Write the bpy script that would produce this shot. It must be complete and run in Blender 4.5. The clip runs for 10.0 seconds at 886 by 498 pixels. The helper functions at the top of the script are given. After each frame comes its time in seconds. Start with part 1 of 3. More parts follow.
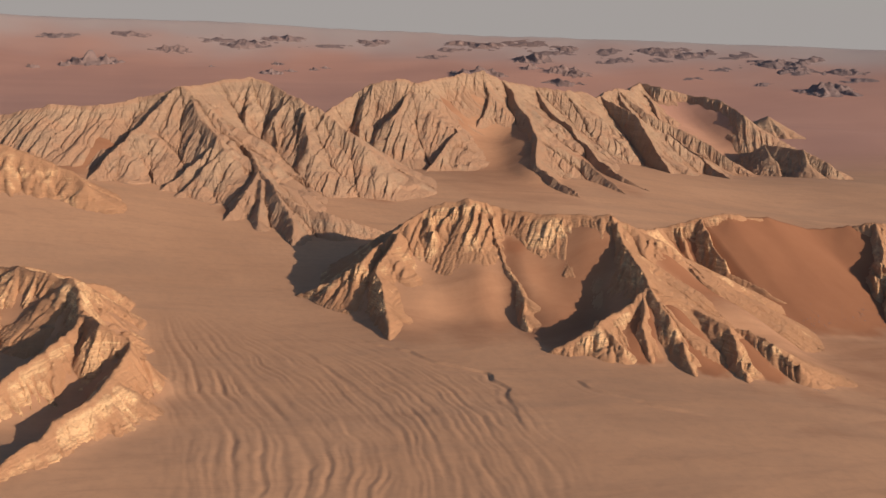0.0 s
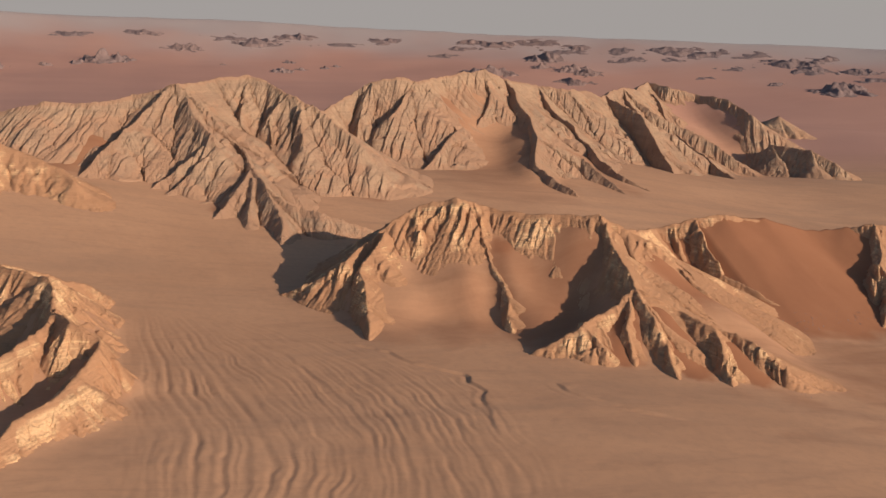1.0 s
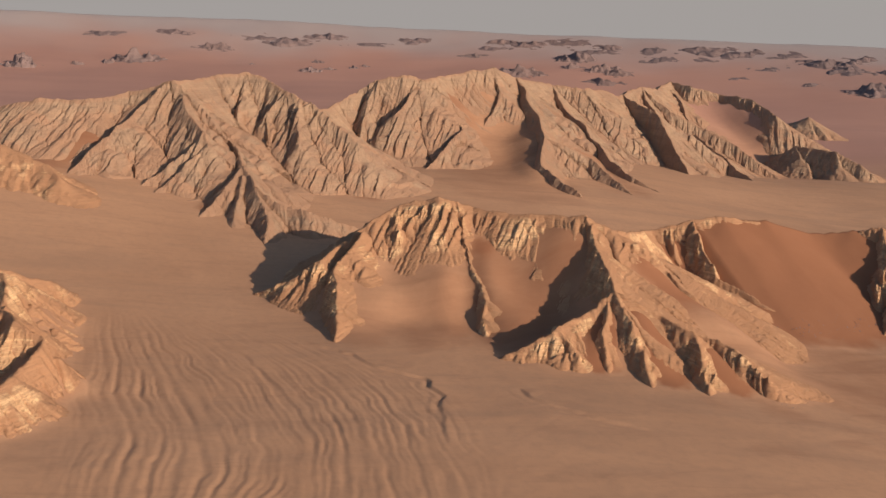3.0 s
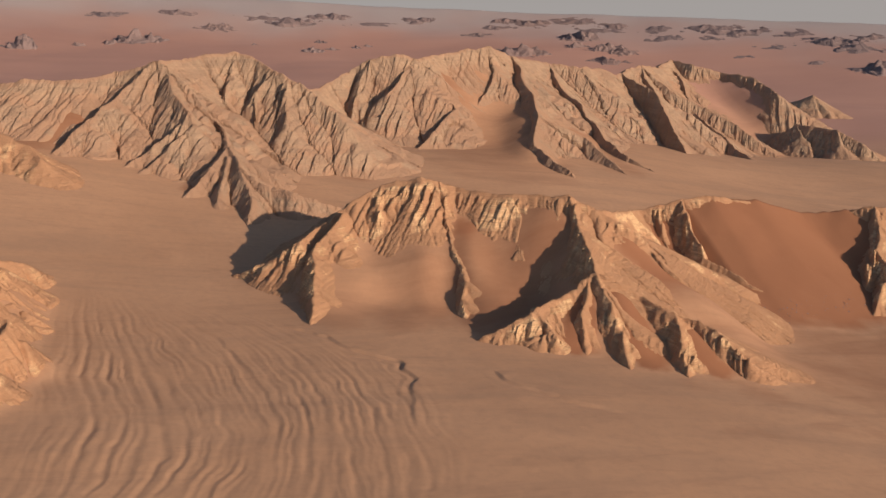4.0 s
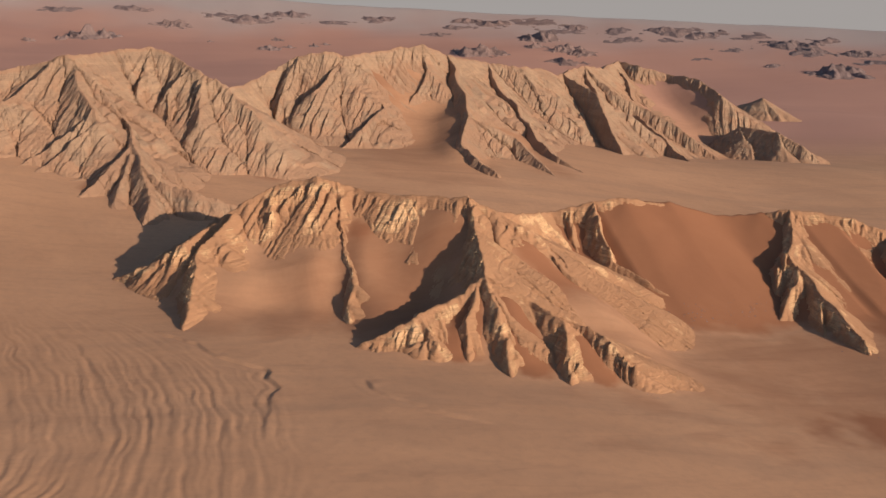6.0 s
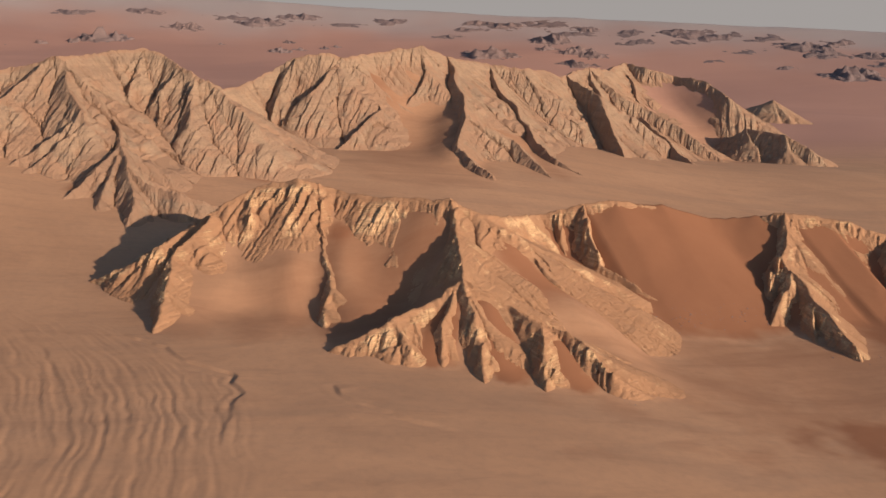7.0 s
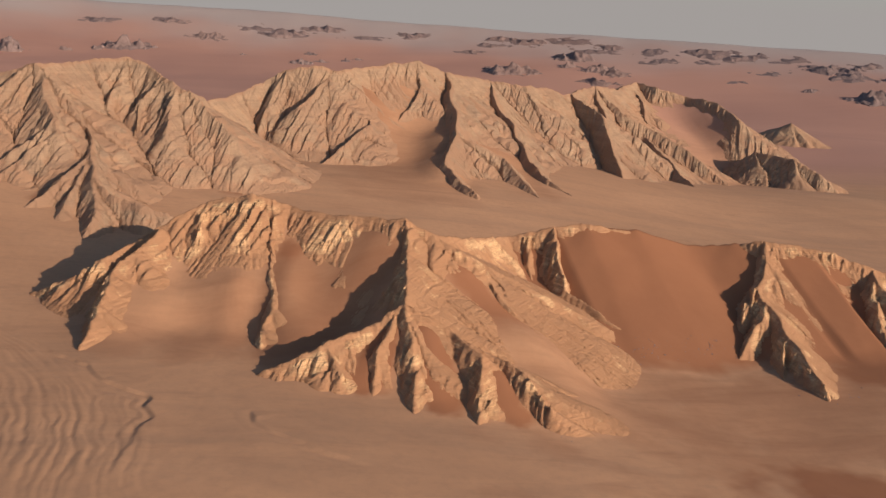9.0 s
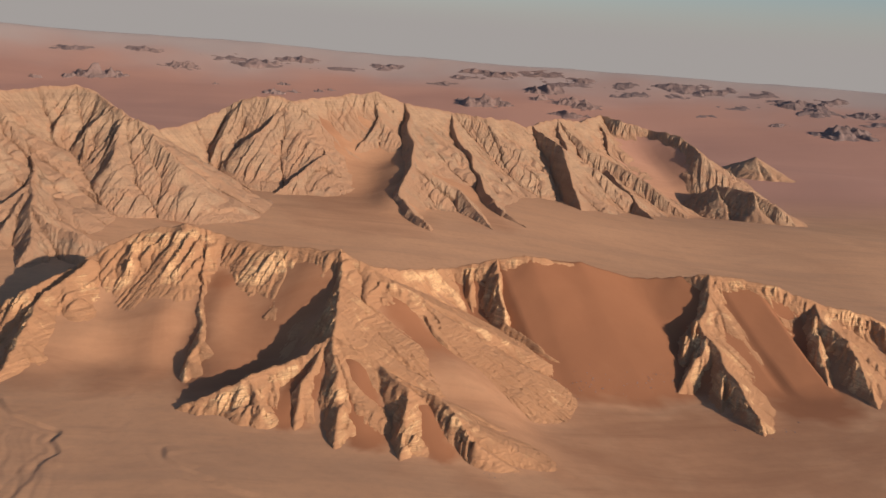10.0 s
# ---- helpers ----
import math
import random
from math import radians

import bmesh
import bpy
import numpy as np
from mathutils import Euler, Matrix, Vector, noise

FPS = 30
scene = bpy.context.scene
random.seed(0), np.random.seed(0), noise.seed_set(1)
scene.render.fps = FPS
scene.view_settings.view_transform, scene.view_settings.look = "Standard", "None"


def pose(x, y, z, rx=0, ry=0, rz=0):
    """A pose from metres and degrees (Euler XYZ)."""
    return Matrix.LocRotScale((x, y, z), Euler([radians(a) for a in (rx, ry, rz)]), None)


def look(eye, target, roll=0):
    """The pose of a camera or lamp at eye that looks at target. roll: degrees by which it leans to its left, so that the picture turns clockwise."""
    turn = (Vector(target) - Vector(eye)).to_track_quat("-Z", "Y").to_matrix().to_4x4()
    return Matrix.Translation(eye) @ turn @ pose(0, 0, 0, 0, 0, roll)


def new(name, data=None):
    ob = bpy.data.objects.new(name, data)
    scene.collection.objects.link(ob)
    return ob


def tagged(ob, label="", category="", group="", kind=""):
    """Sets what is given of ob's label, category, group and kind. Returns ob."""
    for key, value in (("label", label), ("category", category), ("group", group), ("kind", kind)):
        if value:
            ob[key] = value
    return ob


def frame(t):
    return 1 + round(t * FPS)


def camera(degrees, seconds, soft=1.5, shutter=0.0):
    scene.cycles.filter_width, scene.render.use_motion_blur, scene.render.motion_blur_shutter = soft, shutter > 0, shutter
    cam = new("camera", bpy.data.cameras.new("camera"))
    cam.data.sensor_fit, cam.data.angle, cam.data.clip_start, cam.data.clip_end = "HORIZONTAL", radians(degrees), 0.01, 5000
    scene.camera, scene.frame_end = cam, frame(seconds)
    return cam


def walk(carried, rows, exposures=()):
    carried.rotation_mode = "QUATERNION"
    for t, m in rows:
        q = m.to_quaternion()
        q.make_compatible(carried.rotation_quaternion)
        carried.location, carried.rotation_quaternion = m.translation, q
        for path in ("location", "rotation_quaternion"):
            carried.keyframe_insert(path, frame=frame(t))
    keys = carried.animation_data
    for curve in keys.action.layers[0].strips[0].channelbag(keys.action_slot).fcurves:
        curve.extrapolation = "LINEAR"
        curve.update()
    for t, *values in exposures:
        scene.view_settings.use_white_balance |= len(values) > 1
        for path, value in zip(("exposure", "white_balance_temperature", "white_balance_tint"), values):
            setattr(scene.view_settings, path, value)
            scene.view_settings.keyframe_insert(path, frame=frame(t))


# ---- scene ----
cam = camera(51.5, 10.0)
PATH = [
    (0, (-7.588, -8.161, 179.883), (-6.948, -6.322, 179.424), 2.4),
    (0.5, (2.853, -8.332, 179.773), (3.477, -6.488, 179.309), 2.4),
    (1, (13.202, -8.38, 179.651), (13.812, -6.532, 179.189), 2.5),
    (1.5, (24.024, -8.144, 179.794), (24.598, -6.283, 179.337), 2.6),
    (2, (35.336, -7.145, 179.49), (35.912, -5.284, 179.037), 2.8),
    (3.5, (64.336, -4.29, 176.847), (64.853, -2.419, 176.364), 2.3),
    (4, (74.352, -3.32, 176.69), (74.87, -1.455, 176.184), 2.2),
    (4.5, (86.542, -1.093, 176.971), (87.093, 0.761, 176.46), 2.2),
    (5, (100.114, -0.56, 177.152), (100.641, 1.301, 176.643), 2.3),
    (5.5, (114.612, 0.155, 176.697), (115.169, 2.009, 176.194), 2.8),
    (6, (127.094, 1.072, 175.846), (127.676, 2.918, 175.343), 2.9),
    (7.5, (163.079, 4.974, 174.614), (163.612, 6.839, 174.127), 2.9),
    (8, (175.472, 6.818, 175.094), (175.997, 8.69, 174.625), 3.1),
    (8.5, (188.322, 8.849, 176.467), (188.836, 10.723, 175.992), 3.6),
    (9, (201.328, 9.971, 177.825), (201.823, 11.85, 177.352), 4.0),
    (9.5, (214.237, 9.322, 178.645), (214.742, 11.205, 178.201), 4.1),
    (10, (228.636, 8.295, 179.479), (229.177, 10.177, 179.074), 4.6),
]
walk(cam, [(t, look(eye, target, roll)) for t, eye, target, roll in PATH])

# ---------------------------------------------------------------- light
SUN_AZ, SUN_EL = 141.0, 18.5      # compass bearing from +y towards +x, height in degrees
world = bpy.data.worlds.new("desert_sky")
scene.world = world
world.use_nodes = True
wn, wl = world.node_tree.nodes, world.node_tree.links
sky = wn.new("ShaderNodeTexSky")
sky.sky_type = "NISHITA"
sky.sun_disc = False
sky.sun_elevation = radians(SUN_EL)
sky.sun_rotation = radians(SUN_AZ)
sky.air_density, sky.dust_density, sky.ozone_density = 1.0, 1.6, 1.0
sky.altitude = 900.0
# dust hangs in the air all round the skyline
way = wn.new("ShaderNodeTexCoord")
split = wn.new("ShaderNodeSeparateXYZ")
wl.new(way.outputs["Generated"], split.inputs[0])
veil = wn.new("ShaderNodeMapRange")
veil.interpolation_type = "SMOOTHSTEP"
veil.inputs["From Min"].default_value, veil.inputs["From Max"].default_value = 0.03, 0.11
veil.inputs["To Min"].default_value, veil.inputs["To Max"].default_value = 1.0, 0.0
wl.new(split.outputs["Z"], veil.inputs["Value"])
dusty = wn.new("ShaderNodeMix")
dusty.data_type = "RGBA"
wl.new(veil.outputs[0], dusty.inputs[0])
wl.new(sky.outputs[0], dusty.inputs[6])
dusty.inputs[7].default_value = (4.13, 3.81, 3.65, 1)
wl.new(dusty.outputs[2], wn["Background"].inputs[0])
wn["Background"].inputs[1].default_value = 0.088

sun_data = bpy.data.lights.new("sun", "SUN")
sun_data.energy, sun_data.angle, sun_data.color = 4.55, radians(0.6), (1.0, 0.78, 0.605)
sun = new("sun", sun_data)
az, el = radians(SUN_AZ), radians(SUN_EL)
to_sun = Vector((math.sin(az) * math.cos(el), math.cos(az) * math.cos(el), math.sin(el)))
sun.matrix_world = look(to_sun * 900.0, (0, 0, 0))
scene.view_settings.exposure = 0.0


# ---------------------------------------------------------------- materials
class Shade:
    """A small wrapper round one node material."""

    def __init__(self, name, rough=0.95):
        self.m = bpy.data.materials.new(name)
        self.m.use_nodes = True
        self.n, self.l = self.m.node_tree.nodes, self.m.node_tree.links
        self.b = self.n["Principled BSDF"]
        self.b.inputs["Roughness"].default_value = rough
        self.b.inputs["Specular IOR Level"].default_value = 0.15
        self.pos = self.n.new("ShaderNodeNewGeometry")

    def link(self, a, b):
        self.l.new(a, b)

    def mapped(self, scale=(1, 1, 1), turn=(0, 0, 0)):
        mp = self.n.new("ShaderNodeMapping")
        mp.inputs["Scale"].default_value = scale
        mp.inputs["Rotation"].default_value = [radians(a) for a in turn]
        self.link(self.pos.outputs["Position"], mp.inputs["Vector"])
        return mp.outputs[0]

    def fractal(self, size, detail=5, rough=0.55, stretch=(1, 1, 1), turn=(0, 0, 0), warp=0.0):
        t = self.n.new("ShaderNodeTexNoise")
        t.inputs["Scale"].default_value = 1.0 / size
        t.inputs["Detail"].default_value = detail
        t.inputs["Roughness"].default_value = rough
        t.inputs["Distortion"].default_value = warp
        self.link(self.mapped(stretch, turn), t.inputs["Vector"])
        return t.outputs[0]

    def ramp(self, value, low, high):
        r = self.n.new("ShaderNodeMapRange")
        r.inputs["From Min"].default_value, r.inputs["From Max"].default_value = low, high
        self.link(value, r.inputs["Value"])
        return r.outputs[0]

    def maths(self, kind, a, b):
        k = self.n.new("ShaderNodeMath")
        k.operation = kind
        for i, v in enumerate((a, b)):
            if isinstance(v, (int, float)):
                k.inputs[i].default_value = v
            else:
                self.link(v, k.inputs[i])
        return k.outputs[0]

    def mix(self, fac, a, b):
        k = self.n.new("ShaderNodeMix")
        k.data_type = "RGBA"
        for name, v in (("Factor", fac), ("A", a), ("B", b)):
            sock = [s for s in k.inputs if s.name == name and s.enabled][0]
            if isinstance(v, tuple):
                sock.default_value = (*v, 1)
            elif isinstance(v, (int, float)):
                sock.default_value = v
            else:
                self.link(v, sock)
        return [s for s in k.outputs if s.enabled][0]

    def attribute(self, name):
        a = self.n.new("ShaderNodeAttribute")
        a.attribute_name = name
        return a.outputs["Fac"]

    def bump(self, *heights):
        last = None
        for value, strength, dist in heights:
            bp = self.n.new("ShaderNodeBump")
            bp.inputs["Strength"].default_value = strength
            bp.inputs["Distance"].default_value = dist
            self.link(value, bp.inputs["Height"])
            if last:
                self.link(last, bp.inputs["Normal"])
            last = bp.outputs[0]
        self.link(last, self.b.inputs["Normal"])

    def colour(self, c):
        self.link(c, self.b.inputs["Base Color"])
        return self.m


def rock_material(name, light, dark, rusty, sandy, size=1.0, bedding=1.0, ribs=1.0, tilt=(3, -4, 0)):
    """Bedded limestone: pale and brown beds, rusty patches, fine ribs, blown sand on ledges and in gullies."""
    s = Shade(name)
    beds = s.fractal(16 * size, 5, 0.6, (0.35, 0.35, 2.4), tilt, 0.8)
    thin = s.fractal(3.0 * size, 4, 0.6, (0.10, 0.10, 2.4), tilt, 0.12)
    blot = s.fractal(45 * size, 5, 0.6)
    grain = s.fractal(1.6 * size, 6, 0.7)
    along = s.n.new("ShaderNodeCombineXYZ")
    s.link(s.maths("MULTIPLY", s.attribute("rib"), 2.6), along.inputs[0])
    apart = s.n.new("ShaderNodeSeparateXYZ")
    s.link(s.pos.outputs["Position"], apart.inputs[0])
    s.link(s.maths("MULTIPLY", apart.outputs[2], 0.035 / size), along.inputs[1])
    streak = s.n.new("ShaderNodeTexNoise")
    streak.inputs["Scale"].default_value = 1.0
    streak.inputs["Detail"].default_value = 4.0
    streak.inputs["Roughness"].default_value = 0.6
    s.link(along.outputs[0], streak.inputs["Vector"])
    rib = streak.outputs[0]
    c = s.mix(s.maths("MULTIPLY", s.ramp(beds, 0.42, 0.66), 0.8), light, dark)
    c = s.mix(s.maths("MULTIPLY", s.ramp(blot, 0.47, 0.66), 0.8), c, rusty)
    c = s.mix(s.maths("MULTIPLY", s.ramp(thin, 0.50, 0.66), 0.55 * bedding), c, tuple(v * 0.7 for v in dark))
    pale = s.fractal(2.2 * size, 3, 0.55, (0.08, 0.08, 2.6), tilt, 0.12)
    c = s.mix(s.maths("MULTIPLY", s.ramp(pale, 0.52, 0.68), 0.6 * bedding), c, tuple(min(v * 1.22, 0.8) for v in light))
    c = s.mix(s.maths("MULTIPLY", s.ramp(rib, 0.50, 0.72), 0.45 * ribs), c, tuple(v * 0.62 for v in dark))
    c = s.mix(s.maths("MULTIPLY", s.ramp(grain, 0.50, 0.78), 0.35), c, tuple(v * 0.55 for v in dark))
    lies = s.maths("ADD", s.attribute("sand"), s.maths("MULTIPLY", s.maths("SUBTRACT", grain, 0.5), 0.9))
    c = s.mix(s.maths("MULTIPLY", s.ramp(lies, 0.25, 0.75), 0.9), c, sandy)
    s.bump((rib, 0.9 * ribs, 1.6 * size), (thin, 0.7 * bedding, 1.3 * size), (grain, 0.8, 0.7 * size))
    return s.colour(c)


def sand_material(name):
    """The plain: grey-brown gravel flats that grade into orange drift sand and red far sands, with distance haze
    painted in furthest out.
    """
    s = Shade(name)
    broad = s.fractal(170, 5, 0.6, (1, 1, 1), (0, 0, 30), 0.6)
    streak = s.fractal(60, 6, 0.62, (0.35, 1.6, 1), (0, 0, 62), 0.8)
    grain = s.fractal(5, 6, 0.65)
    gravel = s.mix(s.ramp(broad, 0.35, 0.66), (0.555, 0.323, 0.192), (0.475, 0.273, 0.162))
    gravel = s.mix(s.maths("MULTIPLY", s.ramp(streak, 0.45, 0.75), 0.52), gravel, (0.34, 0.215, 0.145))
    gravel = s.mix(s.maths("MULTIPLY", s.ramp(grain, 0.45, 0.75), 0.25), gravel, (0.30, 0.19, 0.125))
    marks = s.fractal(20, 5, 0.62, (0.28, 1.7, 1), (0, 0, 58), 1.1)
    gravel = s.mix(s.maths("MULTIPLY", s.ramp(marks, 0.54, 0.72), 0.32), gravel, (0.33, 0.185, 0.115))
    blow = s.ramp(s.maths("ADD", s.attribute("drift"), s.maths("MULTIPLY", s.maths("SUBTRACT", streak, 0.5), 0.6)), 0.15, 0.75)
    orange = s.mix(s.ramp(broad, 0.35, 0.65), (0.34, 0.158, 0.085), (0.29, 0.132, 0.072))
    c = s.mix(blow, gravel, orange)
    tone = s.fractal(900, 5, 0.6, (0.5, 1.4, 1), (0, 0, 12), 0.4)
    red = s.mix(s.ramp(tone, 0.38, 0.66), (0.50, 0.28, 0.213), (0.43, 0.24, 0.188))
    c = s.mix(s.attribute("erg"), c, red)
    # distance haze painted into the colour: the farthest ground greys towards the sky
    c = s.mix(s.maths("MULTIPLY", s.attribute("haze"), 0.95), c, (0.43, 0.367, 0.345))
    s.bump((streak, 0.1, 0.6), (grain, 0.3, 0.4))
    return s.colour(c)


ROCK_NEAR = rock_material("ochre_bedded_rock", (0.73, 0.472, 0.266), (0.385, 0.228, 0.128), (0.44, 0.235, 0.127), (0.43, 0.235, 0.132), 1.0, 1.0, 0.3)
# the next two base colours have distance haze mixed in: bluer and greyer
ROCK_FAR = rock_material("pale_bedded_rock", (0.435, 0.294, 0.193), (0.31, 0.213, 0.147), (0.355, 0.222, 0.147), (0.395, 0.240, 0.153), 1.6, 0.4, 0.8)
ROCK_DARK = rock_material("dark_inselberg_rock", (0.262, 0.192, 0.18), (0.215, 0.16, 0.153), (0.28, 0.188, 0.163), (0.32, 0.208, 0.168), 26.0, 0.2, 0.0)
SAND = sand_material("desert_sand")


# ---------------------------------------------------------------- terrain arithmetic
_rng = np.random.RandomState(7)
_perm = np.concatenate([_rng.permutation(512)] * 2)
_ang = _rng.rand(512) * 2 * np.pi
_gx, _gy = np.cos(_ang), np.sin(_ang)


def perlin(x, y):
    xi, yi = np.floor(x).astype(np.int64), np.floor(y).astype(np.int64)
    xf, yf = x - xi, y - yi
    u, v = xf * xf * xf * (xf * (xf * 6 - 15) + 10), yf * yf * yf * (yf * (yf * 6 - 15) + 10)

    def corner(i, j):
        h = _perm[(_perm[(xi + i) & 511] + yi + j) & 511]
        return _gx[h] * (xf - i) + _gy[h] * (yf - j)

    a, b = corner(0, 0), corner(1, 0)
    c, d = corner(0, 1), corner(1, 1)
    return 1.5 * ((a + u * (b - a)) * (1 - v) + (c + u * (d - c)) * v)


def fbm(x, y, octaves=4, gain=0.5):
    total, amp = 0.0, 1.0
    for k in range(octaves):
        total = total + amp * perlin(x + 17.3 * k, y - 9.1 * k)
        x, y, amp = x * 2.03, y * 2.03, amp * gain
    return total


def smooth(v, low, high):
    t = np.clip((v - low) / (high - low), 0, 1)
    return t * t * (3 - 2 * t)


def soft_max(a, b, k):
    h = np.clip(0.5 + 0.5 * (a - b) / k, 0, 1)
    return b + (a - b) * h + k * h * (1 - h)


# broad swells of the plain: rows of six weights, from south to north
SWELL_X, SWELL_Y, SWELL_R = (-250, 20, 290, 560, 830, 1100), (200, 430, 660, 900, 1180, 1480), 230.0
SWELLS = ((75.9, -8.9, 41.8, 0.1, 37.7, -33.2),
          (6.5, 9.1, 31.1, -42.1, 38.7, -54.1),
          (50.0, -18.8, 21.1, 1.4, 49.2, -0.7),
          (60.8, 23.2, 24.9, 8.3, -27.8, 6.2),
          (33.2, 50.2, 6.2, 66.5, -1.0, 38.4),
          (-1.1, -11.3, -32.3, 23.7, 0.0, -13.2))


def plain(x, y):
    """The desert floor without drifts: swells near by, flat further out, then bent up to meet the skyline in the
    camera's view.
    """
    z = -70.0 + 0 * x
    for row, b in zip(SWELLS, SWELL_Y):
        for w, a in zip(row, SWELL_X):
            z = z + w * np.exp(-((x - a) ** 2 + (y - b) ** 2) / (2 * SWELL_R ** 2))
    r = np.hypot(x - 100, y)
    z = z + 205.0 * np.clip((r - 3000) / 1900, 0, 1.1) ** 2.0
    z = z + 10.0 * fbm(x / 900, y / 900, 4) * smooth(r, 1500, 2600)
    return z


def zigzag(u):
    """A wave of straight flanks, uneven in width, from 0 on the ribs to 1 in the gullies."""
    u = u + 0.45 * perlin(u * 0.53, u * 0.0 + 3.3)
    return 1 - np.abs(2 * (u - np.floor(u)) - 1)


class Range:
    """A mountain: crest lines given as corner points, with the steepness of either flank."""

    def __init__(self, length, flute, period, seed, calm=0.25, curve=0.30, lumps=0.6, deep=1.45, scarp=(10.0, 3.0), strike=24.0, wander=1.0, rents=1.0):
        self.calm, self.lumps, self.deep, self.scarp, self.strike, self.wander, self.rents = calm, lumps, deep, scarp, radians(strike), wander, rents
        self.ridges, self.length, self.flute, self.period, self.seed, self.curve = [], length, flute, period, seed, curve

    def ridge(self, left, right, *pts):
        """A crest or spur from the top down, with the slope of its left and right flank; it runs out under the sand."""
        (x0, y0, z0), (x1, y1, z1) = pts[-2:]
        n = math.hypot(x1 - x0, y1 - y0)
        s = 0.45 * self.length / n
        fall = max((z0 - z1) / n, 0.5) * n
        self.ridges.append((left, right, (*pts, (x1 + (x1 - x0) * s, y1 + (y1 - y0) * s, z1 - fall * s))))

    def scarps(self, x, y):
        """Tilted beds that break off to the west: gentle backs, steep faces."""
        size, high = self.scarp
        c, k = math.cos(self.strike), math.sin(self.strike)
        total = 0.0
        for n, (wide, tall) in enumerate(((size, high), (size * 0.43, high * 0.42))):
            u = (c * x - k * y) / wide + 0.6 * fbm(x / wide / 6 + 5 * n, y / wide / 9 + self.seed, 3, 0.55)
            u = u + 0.45 * perlin(u * 0.6, u * 0.0 + 7.7 + n)
            f = u - np.floor(u)
            saw = np.where(f < 0.2, f / 0.2 - 0.5, 0.5 - (f - 0.2) / 0.8)
            total = total + tall * saw * (0.25 + 0.75 * smooth(perlin(np.floor(u) * 3.7, y / wide / 4 + n), -0.35, 0.35))
        return total

    def body(self, x, y, detail=True):
        best = np.full(x.shape, -1e4)
        which = np.zeros(x.shape, np.int32)
        arc, dist, flank = np.zeros(x.shape), np.zeros(x.shape), np.zeros(x.shape)
        wob, p = self.length * 0.05, self.period
        wx, wy = x, y
        if detail:
            wx = x + wob * perlin(x / (self.length * 0.45) + self.seed, y / (self.length * 0.45))
            wy = y + wob * perlin(x / (self.length * 0.45), y / (self.length * 0.45) + self.seed + 40)
        for k, (left, right, pts) in enumerate(self.ridges):
            start = 0.0
            for (x0, y0, z0), (x1, y1, z1) in zip(pts[:-1], pts[1:]):
                ex, ey = x1 - x0, y1 - y0
                n = math.hypot(ex, ey)
                t = np.clip(((wx - x0) * ex + (wy - y0) * ey) / (n * n), 0, 1)
                px, py = wx - x0 - t * ex, wy - y0 - t * ey
                d = np.hypot(px, py)
                side = (ex * py - ey * px) / (n * np.maximum(d, 1e-6))
                steep = right + (left - right) * (0.5 + 0.5 * np.clip(side * 1.5, -1, 1))
                h = z0 + t * (z1 - z0) - steep * d * (1 - self.curve * d / (d + self.length))
                win = h > best
                best = np.where(win, h, best)
                which = np.where(win, k, which)
                arc = np.where(win, start + t * n, arc)
                dist = np.where(win, d, dist)
                flank = np.where(win, steep, flank)
                start += n
        if detail:
            lean = np.where(which < 1, 0.25, 0.55)
            u = (arc - lean * dist) / p + which * 7.31 + self.seed
            u = u + self.wander * (0.75 * fbm(x / p / 4, y / p / 4, 3) + 0.10 * perlin(x / p * 1.5, y / p * 1.5))
            bold = self.calm + (1 - self.calm) * smooth(flank, 0.62, 1.0)
            bold = bold * (0.45 + 0.75 * smooth(fbm(x / p / 5 + 9, y / p / 5, 2), -0.4, 0.5))
            big = zigzag(u / 2.7) * smooth(dist, 0, p * 2.6)
            mid = zigzag(u + 0.5) * smooth(dist, 0, p * 1.6)
            best = best - self.flute * bold * (self.deep * big + 0.40 * mid - 0.35)
            rent = 1 - 2.2 * np.abs(perlin(u * 0.95, dist / p * 0.22 + which * 1.7))
            split = 1 - 2.2 * np.abs(perlin(u * 2.1 + 5, dist / p * 0.28 + which * 2.9))
            bold = bold * (0.3 + 0.7 * smooth(dist, 0, p))
            best = best - self.rents * self.flute * bold * (1.35 * np.clip(rent, 0, 1) ** 2 + 0.65 * np.clip(split, 0, 1) ** 2 - 0.4)
            crags = 1 - 2 * np.abs(perlin(x / p / 1.3 + 31, y / p / 1.3)) - np.abs(perlin(x / p * 1.7, y / p * 1.7 + 13))
            best = best + self.flute * (0.4 + 0.6 * bold) * self.lumps * (0.18 * crags + 0.16 * fbm(x / p * 1.2 + 7, y / p * 1.2, 4, 0.65))
            crag = fbm(arc / p * 0.5 + which * 3.7, dist / p * 0.15 + 5, 4, 0.6)
            best = best + self.flute * 0.38 * crag * (1 - smooth(dist, 0, p * 2))
            return best, which, u
        return best, which, arc


# corner points of the crests and spurs: (left flank, right flank, points from the top down)
NEAR = Range(60.0, 2.6, 7.5, 3.0, 0.08, deep=1.1, lumps=0.1, scarp=(8.0, 6.0), strike=36.0, rents=0.5)
NEAR.ridge(0.80, 0.80, (84, 592, -6), (123, 579, 17), (140, 580, 27), (156, 606, 31), (184, 617, 47), (202, 626, 55), (230, 621, 61), (255, 618, 54),
            (279, 600, 52), (301, 590, 53), (326, 578, 55), (341, 570, 47))
NEAR.ridge(0.75, 0.95, (341, 570, 47), (372, 605, 36), (422, 662, 24), (460, 658, 33), (486, 656, 36), (528, 657, 30), (579, 657, 16),
            (612, 651, 21), (633, 640, 28), (684, 622, 23), (712, 612, 13), (758, 600, 5), (830, 585, -20), (880, 575, -45))
